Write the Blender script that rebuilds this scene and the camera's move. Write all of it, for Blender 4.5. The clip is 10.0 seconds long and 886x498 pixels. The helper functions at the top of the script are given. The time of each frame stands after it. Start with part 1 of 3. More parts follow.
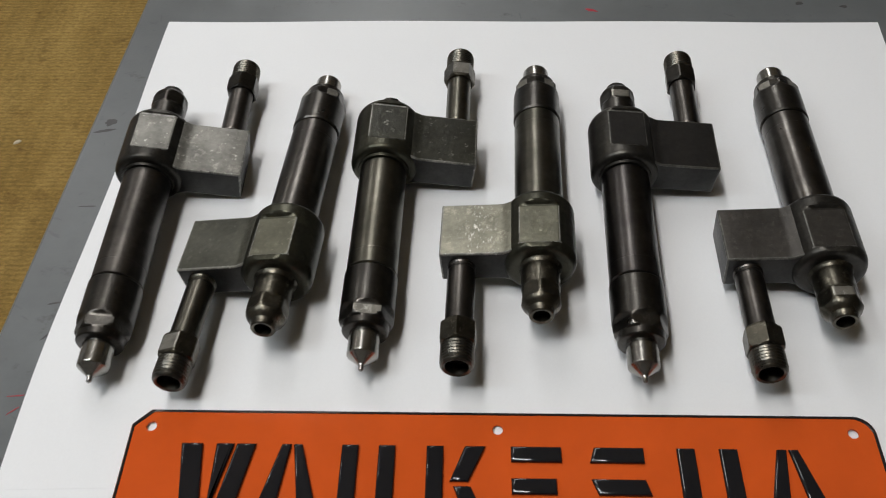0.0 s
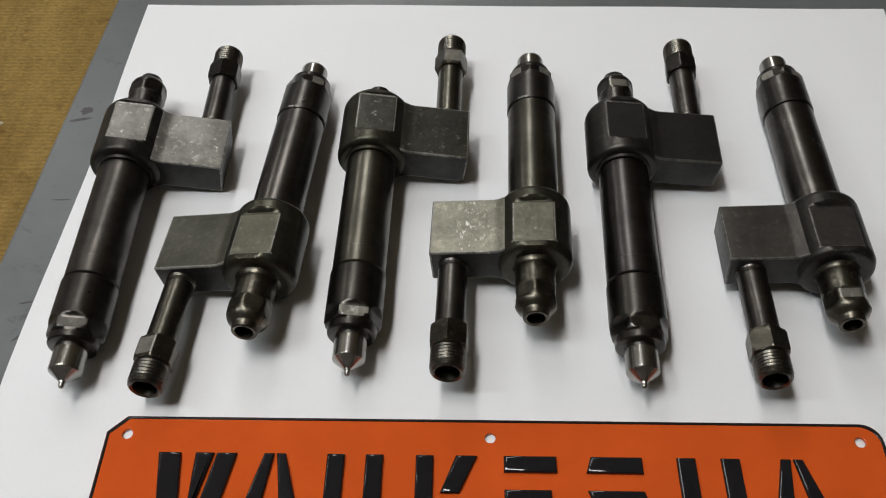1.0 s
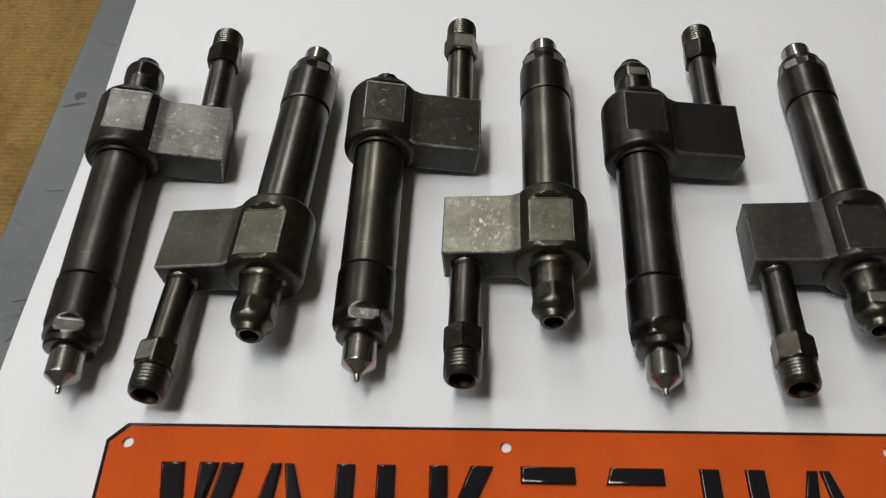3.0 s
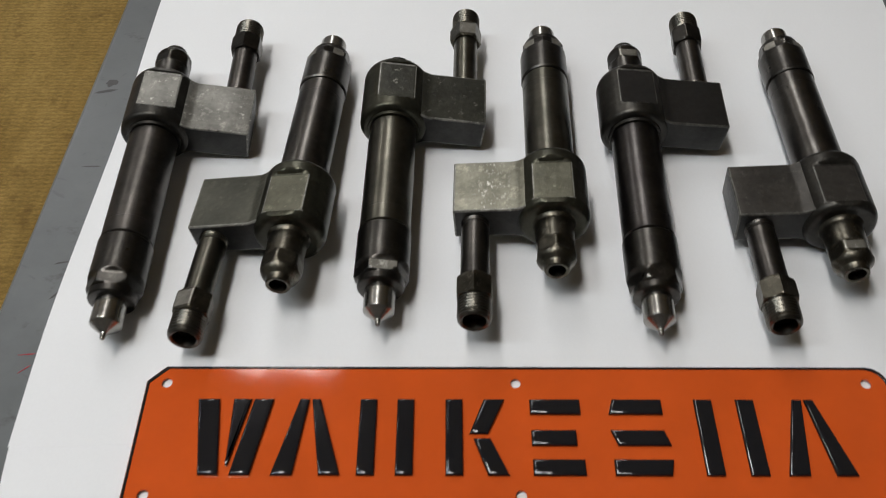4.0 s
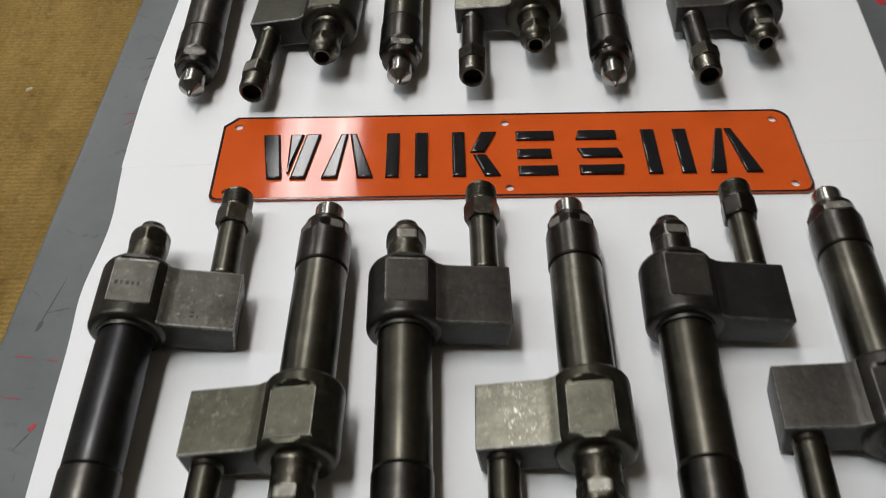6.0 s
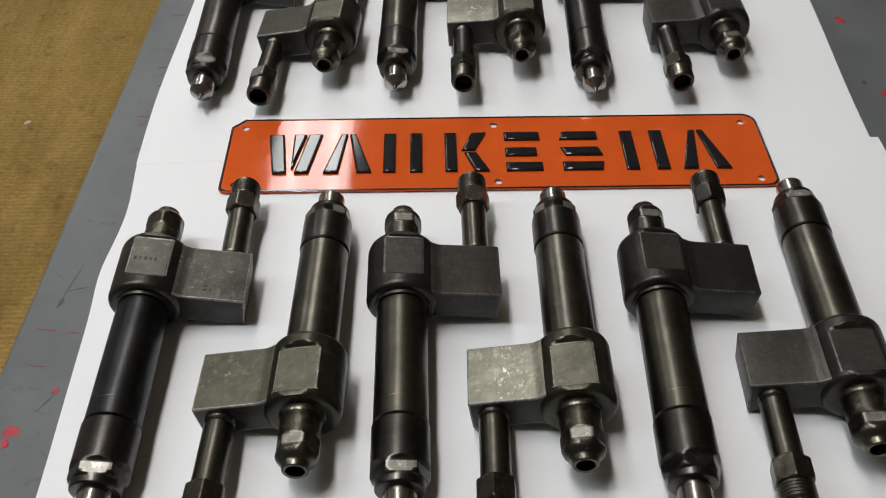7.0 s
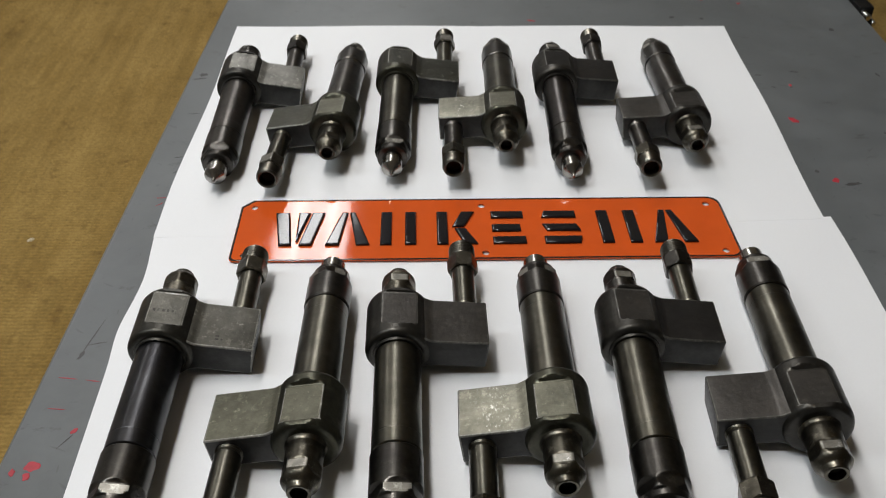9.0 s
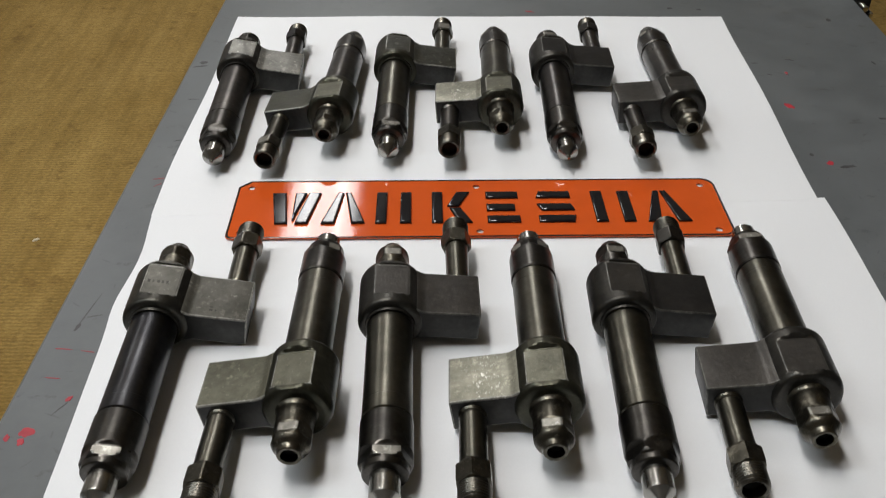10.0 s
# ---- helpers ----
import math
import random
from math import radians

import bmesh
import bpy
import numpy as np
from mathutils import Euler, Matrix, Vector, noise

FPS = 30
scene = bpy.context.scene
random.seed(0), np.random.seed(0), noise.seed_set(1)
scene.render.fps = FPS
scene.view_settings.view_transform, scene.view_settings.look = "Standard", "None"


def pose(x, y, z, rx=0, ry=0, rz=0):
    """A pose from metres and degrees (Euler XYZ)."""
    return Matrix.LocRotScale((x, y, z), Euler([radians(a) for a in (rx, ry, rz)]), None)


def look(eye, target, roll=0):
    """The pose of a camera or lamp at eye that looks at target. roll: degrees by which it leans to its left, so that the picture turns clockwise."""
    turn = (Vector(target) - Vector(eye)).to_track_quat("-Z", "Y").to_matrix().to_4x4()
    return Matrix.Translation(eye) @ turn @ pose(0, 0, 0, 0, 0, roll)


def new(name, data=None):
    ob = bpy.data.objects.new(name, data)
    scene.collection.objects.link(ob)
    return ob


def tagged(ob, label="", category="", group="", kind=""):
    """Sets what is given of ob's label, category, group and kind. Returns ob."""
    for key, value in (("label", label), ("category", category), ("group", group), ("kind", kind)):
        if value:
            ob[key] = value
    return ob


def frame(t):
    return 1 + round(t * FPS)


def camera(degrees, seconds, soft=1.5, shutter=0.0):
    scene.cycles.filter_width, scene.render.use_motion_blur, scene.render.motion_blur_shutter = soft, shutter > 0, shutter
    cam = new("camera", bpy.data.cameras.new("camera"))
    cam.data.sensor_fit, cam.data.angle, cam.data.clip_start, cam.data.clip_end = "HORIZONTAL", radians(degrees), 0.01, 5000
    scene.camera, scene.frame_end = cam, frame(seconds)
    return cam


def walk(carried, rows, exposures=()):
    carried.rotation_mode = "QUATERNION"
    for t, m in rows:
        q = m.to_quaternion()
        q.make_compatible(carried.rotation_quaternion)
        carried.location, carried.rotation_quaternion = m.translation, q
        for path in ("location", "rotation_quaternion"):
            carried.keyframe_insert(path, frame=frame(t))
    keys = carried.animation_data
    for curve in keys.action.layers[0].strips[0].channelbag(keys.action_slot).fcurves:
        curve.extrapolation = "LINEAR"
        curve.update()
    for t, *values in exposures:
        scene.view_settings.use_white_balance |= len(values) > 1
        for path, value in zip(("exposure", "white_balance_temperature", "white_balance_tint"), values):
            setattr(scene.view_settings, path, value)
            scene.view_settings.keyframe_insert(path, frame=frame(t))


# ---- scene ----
cam = camera(51.8, 10.0, soft=1.0, shutter=0.9)
PATH = [
    (0, (-0.01098, -0.18461, 0.33791), (-0.07436, 1.09941, -1.19418), -1.887),
    (0.5, (-0.00888, -0.17402, 0.33373), (-0.06457, 1.09906, -1.20775), -1.833),
    (1, (-0.01159, -0.16705, 0.32904), (-0.05361, 1.08383, -1.23095), -1.071),
    (1.5, (-0.01188, -0.15785, 0.32393), (-0.05396, 1.07162, -1.25298), -1.162),
    (2, (-0.01463, -0.14783, 0.32002), (-0.03884, 1.05697, -1.27618), -0.359),
    (2.5, (-0.01664, -0.14061, 0.31878), (-0.04278, 1.04731, -1.29000), -0.286),
    (2.7, (-0.01891, -0.13908, 0.32124), (-0.04039, 1.03767, -1.29704), -0.052),
    (3.8, (-0.02588, -0.18891, 0.32789), (-0.04204, 1.07601, -1.21530), -0.407),
    (4, (-0.02899, -0.19367, 0.32984), (-0.03452, 1.06316, -1.22591), -0.122),
    (4.5, (-0.03733, -0.22356, 0.33481), (-0.02461, 1.04277, -1.21318), -0.512),
    (5, (-0.03332, -0.26297, 0.33634), (-0.03339, 1.00798, -1.20790), -0.062),
    (5.5, (-0.03064, -0.32740, 0.33019), (-0.06328, 0.94000, -1.21662), -1.714),
    (6, (-0.03240, -0.37478, 0.33087), (-0.04095, 0.93536, -1.18024), -1.155),
    (7.5, (-0.03665, -0.43469, 0.33653), (-0.01347, 0.99941, -1.05732), -0.123),
    (8, (-0.03683, -0.45121, 0.33571), (-0.01291, 1.04486, -0.99139), -0.057),
    (8.5, (-0.03575, -0.46713, 0.33683), (-0.00079, 1.06482, -0.94844), 0.393),
    (9, (-0.03850, -0.47838, 0.33522), (0.00887, 1.10649, -0.88377), 0.456),
    (9.5, (-0.03373, -0.49197, 0.32889), (0.00257, 1.11562, -0.86037), 0.327),
    (10, (-0.03144, -0.49342, 0.32210), (0.00135, 1.10601, -0.87822), 0.236),
]
EXPOSURES = [(0, -0.16), (2.5, -0.22), (4.5, -0.22), (5.5, -0.15), (8, -0.04), (10, 0.0)]
walk(cam, [(t, look(eye, target, roll)) for t, eye, target, roll in PATH], EXPOSURES)

# ---- light ----
world = bpy.data.worlds.new("room_gloom")
scene.world = world
world.use_nodes = True
world.node_tree.nodes["Background"].inputs[0].default_value = (0.9, 0.93, 1.0, 1)
world.node_tree.nodes["Background"].inputs[1].default_value = 0.05

TABLE_H = 0.72          # the bench top lies at z = 0, the floor this far below
CEIL = 1.80             # the ceiling above the bench top


def strip_lamp(name, x, y, z, wide, long, watts, turn=0, colour=(0.985, 0.985, 0.98)):
    data = bpy.data.lights.new(name, "AREA")
    data.shape, data.size, data.size_y, data.energy, data.color = "RECTANGLE", wide, long, watts, colour
    ob = new(name, data)
    ob.matrix_world = pose(x, y, z, 0, 0, turn)
    return ob


# fluorescent strips and an added fill under the ceiling: x, y, width, length, turn, watts, colour
WHITE, WARM, COOL = (0.985, 0.985, 0.98), (1.0, 0.975, 0.945), (0.86, 0.95, 1.0)
# the fourth has no known source: it is added to brighten the far left
STRIPS = [(-0.48, 0.02, 0.20, 0.95, 0, 19.5, WARM), (-0.45, 2.28, 0.27, 2.46, 0, 21, WHITE), (-1.40, -0.20, 0.10, 1.50, 90, 15, COOL), (-1.9, 2.3, 0.12, 1.20, 0, 8, WHITE)]
for sx, sy, sw, sl, turn, watts, colour in STRIPS:
    strip_lamp("fluorescent_light", sx, sy, CEIL - 0.075, sw, sl, watts, turn, colour)

# ---- materials ----


class Nodes:
    """A small builder of node materials."""

    def __init__(self, name):
        self.mat = bpy.data.materials.new(name)
        self.mat.use_nodes = True
        self.tree = self.mat.node_tree
        self.bsdf = self.tree.nodes["Principled BSDF"]

    def add(self, kind, **values):
        node = self.tree.nodes.new(kind)
        for key, value in values.items():
            node.inputs[key.replace("_", " ")].default_value = value
        return node

    def link(self, a, b):
        self.tree.links.new(a, b)

    def coords(self, scale=(1, 1, 1), world_space=False):
        tc = self.add("ShaderNodeTexCoord")
        mp = self.add("ShaderNodeMapping")
        mp.inputs["Scale"].default_value = scale
        if world_space:
            geo = self.add("ShaderNodeNewGeometry")
            self.link(geo.outputs["Position"], mp.inputs["Vector"])
        else:
            self.link(tc.outputs["Object"], mp.inputs["Vector"])
        return mp.outputs["Vector"]

    def noise(self, vec, scale, detail=4.0, rough=0.6):
        n = self.add("ShaderNodeTexNoise", Scale=scale, Detail=detail, Roughness=rough)
        self.link(vec, n.inputs["Vector"])
        return n.outputs["Fac"]

    def ramp(self, fac, *stops):
        r = self.add("ShaderNodeValToRGB")
        els = r.color_ramp.elements
        while len(els) < len(stops):
            els.new(0.5)
        for el, (p, c) in zip(els, stops):
            el.position = p
            el.color = (*c, 1) if isinstance(c, tuple) else (c, c, c, 1)
        self.link(fac, r.inputs["Fac"])
        return r.outputs["Color"]

    def mix(self, fac, a, b, kind="MIX"):
        m = self.tree.nodes.new("ShaderNodeMix")
        m.data_type, m.blend_type = "RGBA", kind
        for sock, value in ((m.inputs[0], fac), (m.inputs[6], a), (m.inputs[7], b)):
            if isinstance(value, (int, float)):
                sock.default_value = value if sock.type == "VALUE" else (value, value, value, 1)
            elif isinstance(value, tuple):
                sock.default_value = (*value, 1)
            else:
                self.link(value, sock)
        return m.outputs[2]

    def bump(self, height, strength, distance=0.001, chain=None):
        b = self.add("ShaderNodeBump", Strength=strength, Distance=distance)
        self.link(height, b.inputs["Height"])
        if chain:
            self.link(chain, b.inputs["Normal"])
        return b.outputs["Normal"]

    def finish(self, colour=None, rough=None, metal=None, normal=None, **extra):
        for key, value in (("Base Color", colour), ("Roughness", rough), ("Metallic", metal), ("Normal", normal)):
            if value is None:
                continue
            sock = self.bsdf.inputs[key]
            if isinstance(value, (int, float)):
                sock.default_value = value
            elif isinstance(value, tuple):
                sock.default_value = (*value, 1)
            else:
                self.link(value, sock)
        for key, value in extra.items():
            self.bsdf.inputs[key.replace("_", " ")].default_value = value
        return self.mat


def steel(name, dark, light, rough_lo, rough_hi, lathe=0.0, pit=0.0, scale=1.0, metal=1.0, wear=0.0, band=None, grain=0.35, dent=0.0):
    """Oiled or blackened steel: patches of oxide, fine turning lines, pits, rubbed marks."""
    n = Nodes(name)
    info = n.add("ShaderNodeObjectInfo")
    v = n.coords()
    off = n.add("ShaderNodeVectorMath")
    off.operation = "ADD"
    n.link(v, off.inputs[0])
    n.link(info.outputs["Random"], off.inputs[1])
    v = off.outputs[0]
    big = n.noise(v, 55 * scale, 5, 0.65)
    fine = n.noise(v, 420 * scale, 3, 0.6)
    colour = n.ramp(big, (0.3, dark), (0.72, light))
    colour = n.mix(grain, colour, n.ramp(fine, (0.3, 0.25), (0.75, 1.0)), "MULTIPLY")
    if wear:
        rub = n.noise(n.coords((1, 1, 1)), 130 * scale, 6, 0.75)
        colour = n.mix(n.ramp(rub, (0.56, 0.0), (0.72, wear)), colour, tuple(min(1, c * 2.6) for c in light))
    if band:
        split = n.add("ShaderNodeSeparateXYZ")
        n.link(n.coords(), split.inputs[0])
        gap = n.add("ShaderNodeMath")
        gap.operation = "SUBTRACT"
        n.link(split.outputs["X"], gap.inputs[0])
        gap.inputs[1].default_value = band
        far = n.add("ShaderNodeMath")
        far.operation = "ABSOLUTE"
        n.link(gap.outputs[0], far.inputs[0])
        near = n.ramp(far.outputs[0], (0.002, 1.0), (0.009, 0.0))
        flecks = n.ramp(n.noise(n.coords((1.8, 1, 1)), 240, 6, 0.75), (0.55, 0.0), (0.64, 0.85))
        colour = n.mix(n.mix(1.0, near, flecks, "MULTIPLY"), colour, (0.74, 0.72, 0.66))
    rough = n.ramp(big, (0.3, rough_hi), (0.75, rough_lo))
    rough = n.mix(0.3, rough, n.ramp(fine, (0.2, rough_lo), (0.8, rough_hi)))
    normal = None
    if lathe:
        tv = n.coords((20, 1500, 20))
        normal = n.bump(n.noise(tv, 1.0, 2, 0.5), lathe, 0.0003)
    if pit:
        normal = n.bump(n.noise(v, 260 * scale, 5, 0.7), pit, 0.0008, normal)
    if dent:
        chips = n.ramp(n.noise(v, 330 * scale, 6, 0.72), (0.60, 0.0), (0.70, dent))
        colour = n.mix(chips, colour, tuple(min(1, 0.12 + c * 3.2) for c in light))
        normal = n.bump(n.noise(v, 75, 3, 0.55), 0.35, 0.0016, normal)
    return n.finish(colour, rough, metal, normal)


M = {}
M["barrel"] = steel("blackened_barrel_steel", (0.051, 0.047, 0.043), (0.119, 0.109, 0.100), 0.30, 0.40, lathe=0.02, grain=0.2, wear=0.10, pit=0.03)
M["barrel_brown"] = steel("brown_oiled_barrel_steel", (0.068, 0.064, 0.052), (0.141, 0.133, 0.109), 0.28, 0.36, lathe=0.02, grain=0.16, wear=0.08)
M["barrel_sheen"] = steel("satin_grey_barrel_steel", (0.063, 0.058, 0.054), (0.131, 0.123, 0.112), 0.25, 0.34, lathe=0.02, grain=0.16, wear=0.10)
M["barrel_dark"] = steel("sooty_barrel_steel", (0.042, 0.038, 0.037), (0.090, 0.083, 0.079), 0.27, 0.37, lathe=0.02, grain=0.2, wear=0.10)
M["barrel_black"] = steel("blue_black_barrel_steel", (0.036, 0.036, 0.039), (0.077, 0.077, 0.081), 0.27, 0.35, lathe=0.015, grain=0.14)
M["nut"] = steel("dark_nut_steel", (0.044, 0.041, 0.038), (0.105, 0.099, 0.090), 0.24, 0.38, lathe=0.04, pit=0.05, wear=0.25, grain=0.25)
M["skin"] = steel("dark_oily_forged_skin", (0.029, 0.027, 0.024), (0.072, 0.068, 0.060), 0.30, 0.44, pit=0.18, wear=0.2, grain=0.35, metal=0.85)
M["skin_olive"] = steel("olive_forged_skin", (0.034, 0.033, 0.024), (0.078, 0.076, 0.056), 0.28, 0.42, pit=0.18, wear=0.25, grain=0.35, metal=0.85)
M["skin_grey"] = steel("grey_forged_skin", (0.033, 0.032, 0.027), (0.075, 0.071, 0.061), 0.28, 0.42, pit=0.18, wear=0.25, grain=0.35, metal=0.85)
M["nut_worn"] = steel("worn_nut_steel", (0.060, 0.055, 0.044), (0.165, 0.152, 0.122), 0.24, 0.42, lathe=0.06, pit=0.08, wear=0.5, dent=0.25)
M["thread"] = steel("worn_thread_steel", (0.062, 0.058, 0.049), (0.164, 0.152, 0.129), 0.24, 0.40, pit=0.06, wear=0.4)
M["forging"] = steel("forged_head_steel", (0.032, 0.029, 0.025), (0.066, 0.059, 0.052), 0.32, 0.48, pit=0.25, wear=0.3, metal=0.55, dent=0.12)
M["forging_mid"] = steel("grey_head_steel", (0.055, 0.052, 0.042), (0.113, 0.107, 0.089), 0.33, 0.50, pit=0.28, wear=0.45, metal=0.55, dent=0.35)
M["olive_light"] = steel("pale_olive_head_steel", (0.078, 0.075, 0.053), (0.161, 0.155, 0.112), 0.30, 0.46, pit=0.22, wear=0.35, metal=0.55, dent=0.3)
M["edge"] = steel("rubbed_edge_steel", (0.06, 0.058, 0.050), (0.38, 0.37, 0.335), 0.24, 0.42, pit=0.3, scale=3.5, wear=0.6, metal=0.35)
M["edge_dark"] = steel("dark_rubbed_edge_steel", (0.030, 0.029, 0.026), (0.17, 0.165, 0.148), 0.26, 0.44, pit=0.3, scale=3.5, wear=0.4, metal=0.5)
M["pale_flat"] = steel("pale_flat_steel", (0.17, 0.162, 0.140), (0.42, 0.40, 0.355), 0.28, 0.42, pit=0.2, wear=0.45, metal=0.7, dent=0.4)
# forged steel for upright block faces, their shade put into the colour
M["shaded_side"] = steel("shaded_raw_forged_side", (0.026, 0.026, 0.025), (0.062, 0.061, 0.058), 0.36, 0.50, pit=0.25, grain=0.35, metal=0.7)
M["forging_light"] = steel("ground_bright_head_steel", (0.115, 0.112, 0.100), (0.25, 0.242, 0.217), 0.33, 0.50, pit=0.35, wear=0.5, metal=0.55, dent=0.55)
M["forging_scratched"] = steel("scratched_bright_block_steel", (0.150, 0.144, 0.110), (0.285, 0.274, 0.215), 0.32, 0.48, pit=0.3, wear=0.45, metal=0.6, band=0.028, dent=0.2)
M["forging_dark"] = steel("black_oxide_head_steel", (0.016, 0.015, 0.014), (0.034, 0.031, 0.029), 0.34, 0.50, pit=0.25, wear=0.15, metal=0.55)
M["forging_olive"] = steel("olive_grey_head_steel", (0.048, 0.048, 0.037), (0.096, 0.094, 0.073), 0.28, 0.44, pit=0.22, wear=0.25, metal=0.55, dent=0.22)
M["forging_dented"] = steel("dented_olive_head_steel", (0.035, 0.035, 0.028), (0.073, 0.072, 0.058), 0.26, 0.42, pit=0.30, wear=0.35, metal=0.6, dent=0.75)
M["nozzle"] = steel("bright_ground_nozzle_steel", (0.27, 0.26, 0.24), (0.44, 0.43, 0.40), 0.18, 0.28, lathe=0.02, grain=0.2)
# near-black steel for the bore ends and the groove behind the cap nut
M["bore"] = steel("near_black_bore_steel", (0.012, 0.012, 0.012), (0.03, 0.028, 0.025), 0.5, 0.7)


def make_paper():
    n = Nodes("white_paper")
    v = n.coords(world_space=True)
    fine = n.noise(v, 900, 3, 0.6)
    broad = n.noise(v, 9, 2, 0.5)
    colour = n.mix(0.5, n.ramp(fine, (0.3, (0.715, 0.722, 0.738)), (0.7, (0.745, 0.752, 0.768))), n.ramp(broad, (0.3, (0.705, 0.712, 0.731)), (0.7, (0.745, 0.752, 0.768))))
    return n.finish(colour, 0.62, 0.0, n.bump(fine, 0.06, 0.0002), Specular_IOR_Level=0.35)


M["paper"] = make_paper()


def make_bench_paint():
    n = Nodes("scuffed_grey_bench_paint")
    v = n.coords(world_space=True)
    broad = n.noise(v, 5, 5, 0.6)
    mid = n.noise(v, 34, 6, 0.7)
    fine = n.noise(v, 500, 3, 0.6)
    colour = n.ramp(broad, (0.3, (0.096, 0.103, 0.106)), (0.7, (0.134, 0.143, 0.147)))
    colour = n.mix(0.35, colour, n.ramp(mid, (0.35, 0.55), (0.65, 1.0)), "MULTIPLY")
    colour = n.mix(n.ramp(n.noise(n.coords((1, 1.8, 1), True), 42, 6, 0.7), (0.61, 0.0), (0.72, 0.8)), colour, (0.04, 0.038, 0.038))
    for turn, stretch, cut in ((0.5, 110, 0.70), (-0.9, 150, 0.71), (1.5, 120, 0.71)):
        tilt = n.add("ShaderNodeMapping")
        tilt.inputs["Rotation"].default_value = (0, 0, turn)
        n.link(v, tilt.inputs["Vector"])
        wide = n.add("ShaderNodeMapping")
        wide.inputs["Scale"].default_value = (stretch / 3.5, stretch * 1.5, 1)
        n.link(tilt.outputs["Vector"], wide.inputs["Vector"])
        colour = n.mix(n.ramp(n.noise(wide.outputs["Vector"], 1.5, 2, 0.5), (cut, 0.0), (cut + 0.03, 0.3)), colour, (0.045, 0.042, 0.044))
    rough = n.ramp(mid, (0.3, 0.30), (0.7, 0.46))
    return n.finish(colour, rough, 0.0, n.bump(fine, 0.1, 0.0004))


M["bench"] = make_bench_paint()


def plain(name, colour, rough, metal=0.0, vary=0.25, scale=120, bump=0.08):
    n = Nodes(name)
    v = n.coords(world_space=True)
    f = n.noise(v, scale, 5, 0.65)
    c = n.ramp(f, (0.3, tuple(x * (1 - vary) for x in colour)), (0.7, tuple(min(1, x * (1 + vary)) for x in colour)))
    return n.finish(c, rough, metal, n.bump(f, bump, 0.0005))


M["red_paint"] = plain("dried_red_paint", (0.36, 0.018, 0.032), 0.55)
M["scuff"] = plain("dark_scuff", (0.052, 0.050, 0.050), 0.6)
M["chip"] = plain("pale_wood", (0.62, 0.54, 0.40), 0.7)
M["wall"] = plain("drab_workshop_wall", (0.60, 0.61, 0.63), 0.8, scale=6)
# shade put into the unseen east wall's colour, so barrels reflect dark there
M["wall_shaded"] = plain("shaded_workshop_wall", (0.24, 0.24, 0.245), 0.8, scale=6)
M["ceiling"] = plain("drab_ceiling", (0.66, 0.67, 0.68), 0.85, scale=6)
M["housing"] = plain("white_lamp_housing", (0.6, 0.6, 0.58), 0.4, scale=10)
M["black_iron"] = plain("black_iron", (0.02, 0.02, 0.02), 0.35, 0.6)
M["chrome"] = plain("chrome", (0.75, 0.75, 0.75), 0.12, 1.0, vary=0.05)


def make_enamel(name, colour, dirt, rough):
    n = Nodes(name)
    v = n.coords(world_space=True)
    broad = n.noise(v, 28, 5, 0.6)
    fine = n.noise(v, 700, 2, 0.5)
    c = n.ramp(broad, (0.32, tuple(x * 0.86 for x in colour)), (0.7, colour))
    c = n.mix(n.ramp(n.noise(v, 160, 6, 0.8), (0.70, 0.0), (0.8, dirt)), c, (0.08, 0.03, 0.02))
    r = n.ramp(n.noise(v, 60, 5, 0.7), (0.35, rough), (0.75, rough * 1.9))
    normal = n.bump(n.noise(v, 22, 2, 0.5), 0.07, 0.0012, n.bump(fine, 0.008, 0.0002))
    return n.finish(c, r, 0.0, normal, Coat_Weight=0.0)


M["orange"] = make_enamel("orange_enamel", (0.59, 0.088, 0.014), 0.35, 0.045)
M["black_enamel"] = make_enamel("black_enamel", (0.014, 0.012, 0.012), 0.1, 0.10)
M["mark_enamel"] = make_enamel("satin_black_enamel", (0.010, 0.010, 0.012), 0.1, 0.065)


def make_carpet():
    n = Nodes("ribbed_tan_carpet")
    v = n.coords(world_space=True)
    warp = n.noise(v, 60, 3, 0.6)
    rib = n.add("ShaderNodeTexWave", Scale=34.0, Distortion=3.5, Detail=3.0, Detail_Scale=3.0)
    rib.bands_direction = "Y"
    n.link(v, rib.inputs["Vector"])
    knots = n.noise(n.coords((1, 2.2, 1), True), 120, 4, 0.7)
    broad = n.noise(n.coords((2.5, 1, 1), True), 3.2, 5, 0.65)
    colour = n.ramp(broad, (0.3, (0.335, 0.212, 0.060)), (0.7, (0.52, 0.345, 0.112)))
    colour = n.mix(0.28, colour, n.ramp(rib.outputs["Fac"], (0.15, 0.45), (0.7, 1.0)), "MULTIPLY")
    colour = n.mix(0.8, colour, n.ramp(knots, (0.3, 0.5), (0.65, 1.0)), "MULTIPLY")
    colour = n.mix(n.ramp(n.noise(v, 17, 6, 0.75), (0.56, 0.0), (0.70, 0.65)), colour, (0.13, 0.072, 0.022))
    lane = n.noise(n.coords((38, 2.2, 1), True), 1.0, 4, 0.6)
    colour = n.mix(0.5, colour, n.ramp(lane, (0.35, 0.62), (0.6, 1.0)), "MULTIPLY")
    normal = n.bump(rib.outputs["Fac"], 0.5, 0.004, n.bump(knots, 0.5, 0.003))
    return n.finish(colour, 0.95, 0.0, normal, Specular_IOR_Level=0.15)


M["carpet"] = make_carpet()


def make_glow():
    n = Nodes("fluorescent_tube_glass")
    n.bsdf.inputs["Emission Color"].default_value = (1.0, 0.98, 0.94, 1)
    n.bsdf.inputs["Emission Strength"].default_value = 6.0
    return n.finish((0.9, 0.9, 0.9), 0.3)


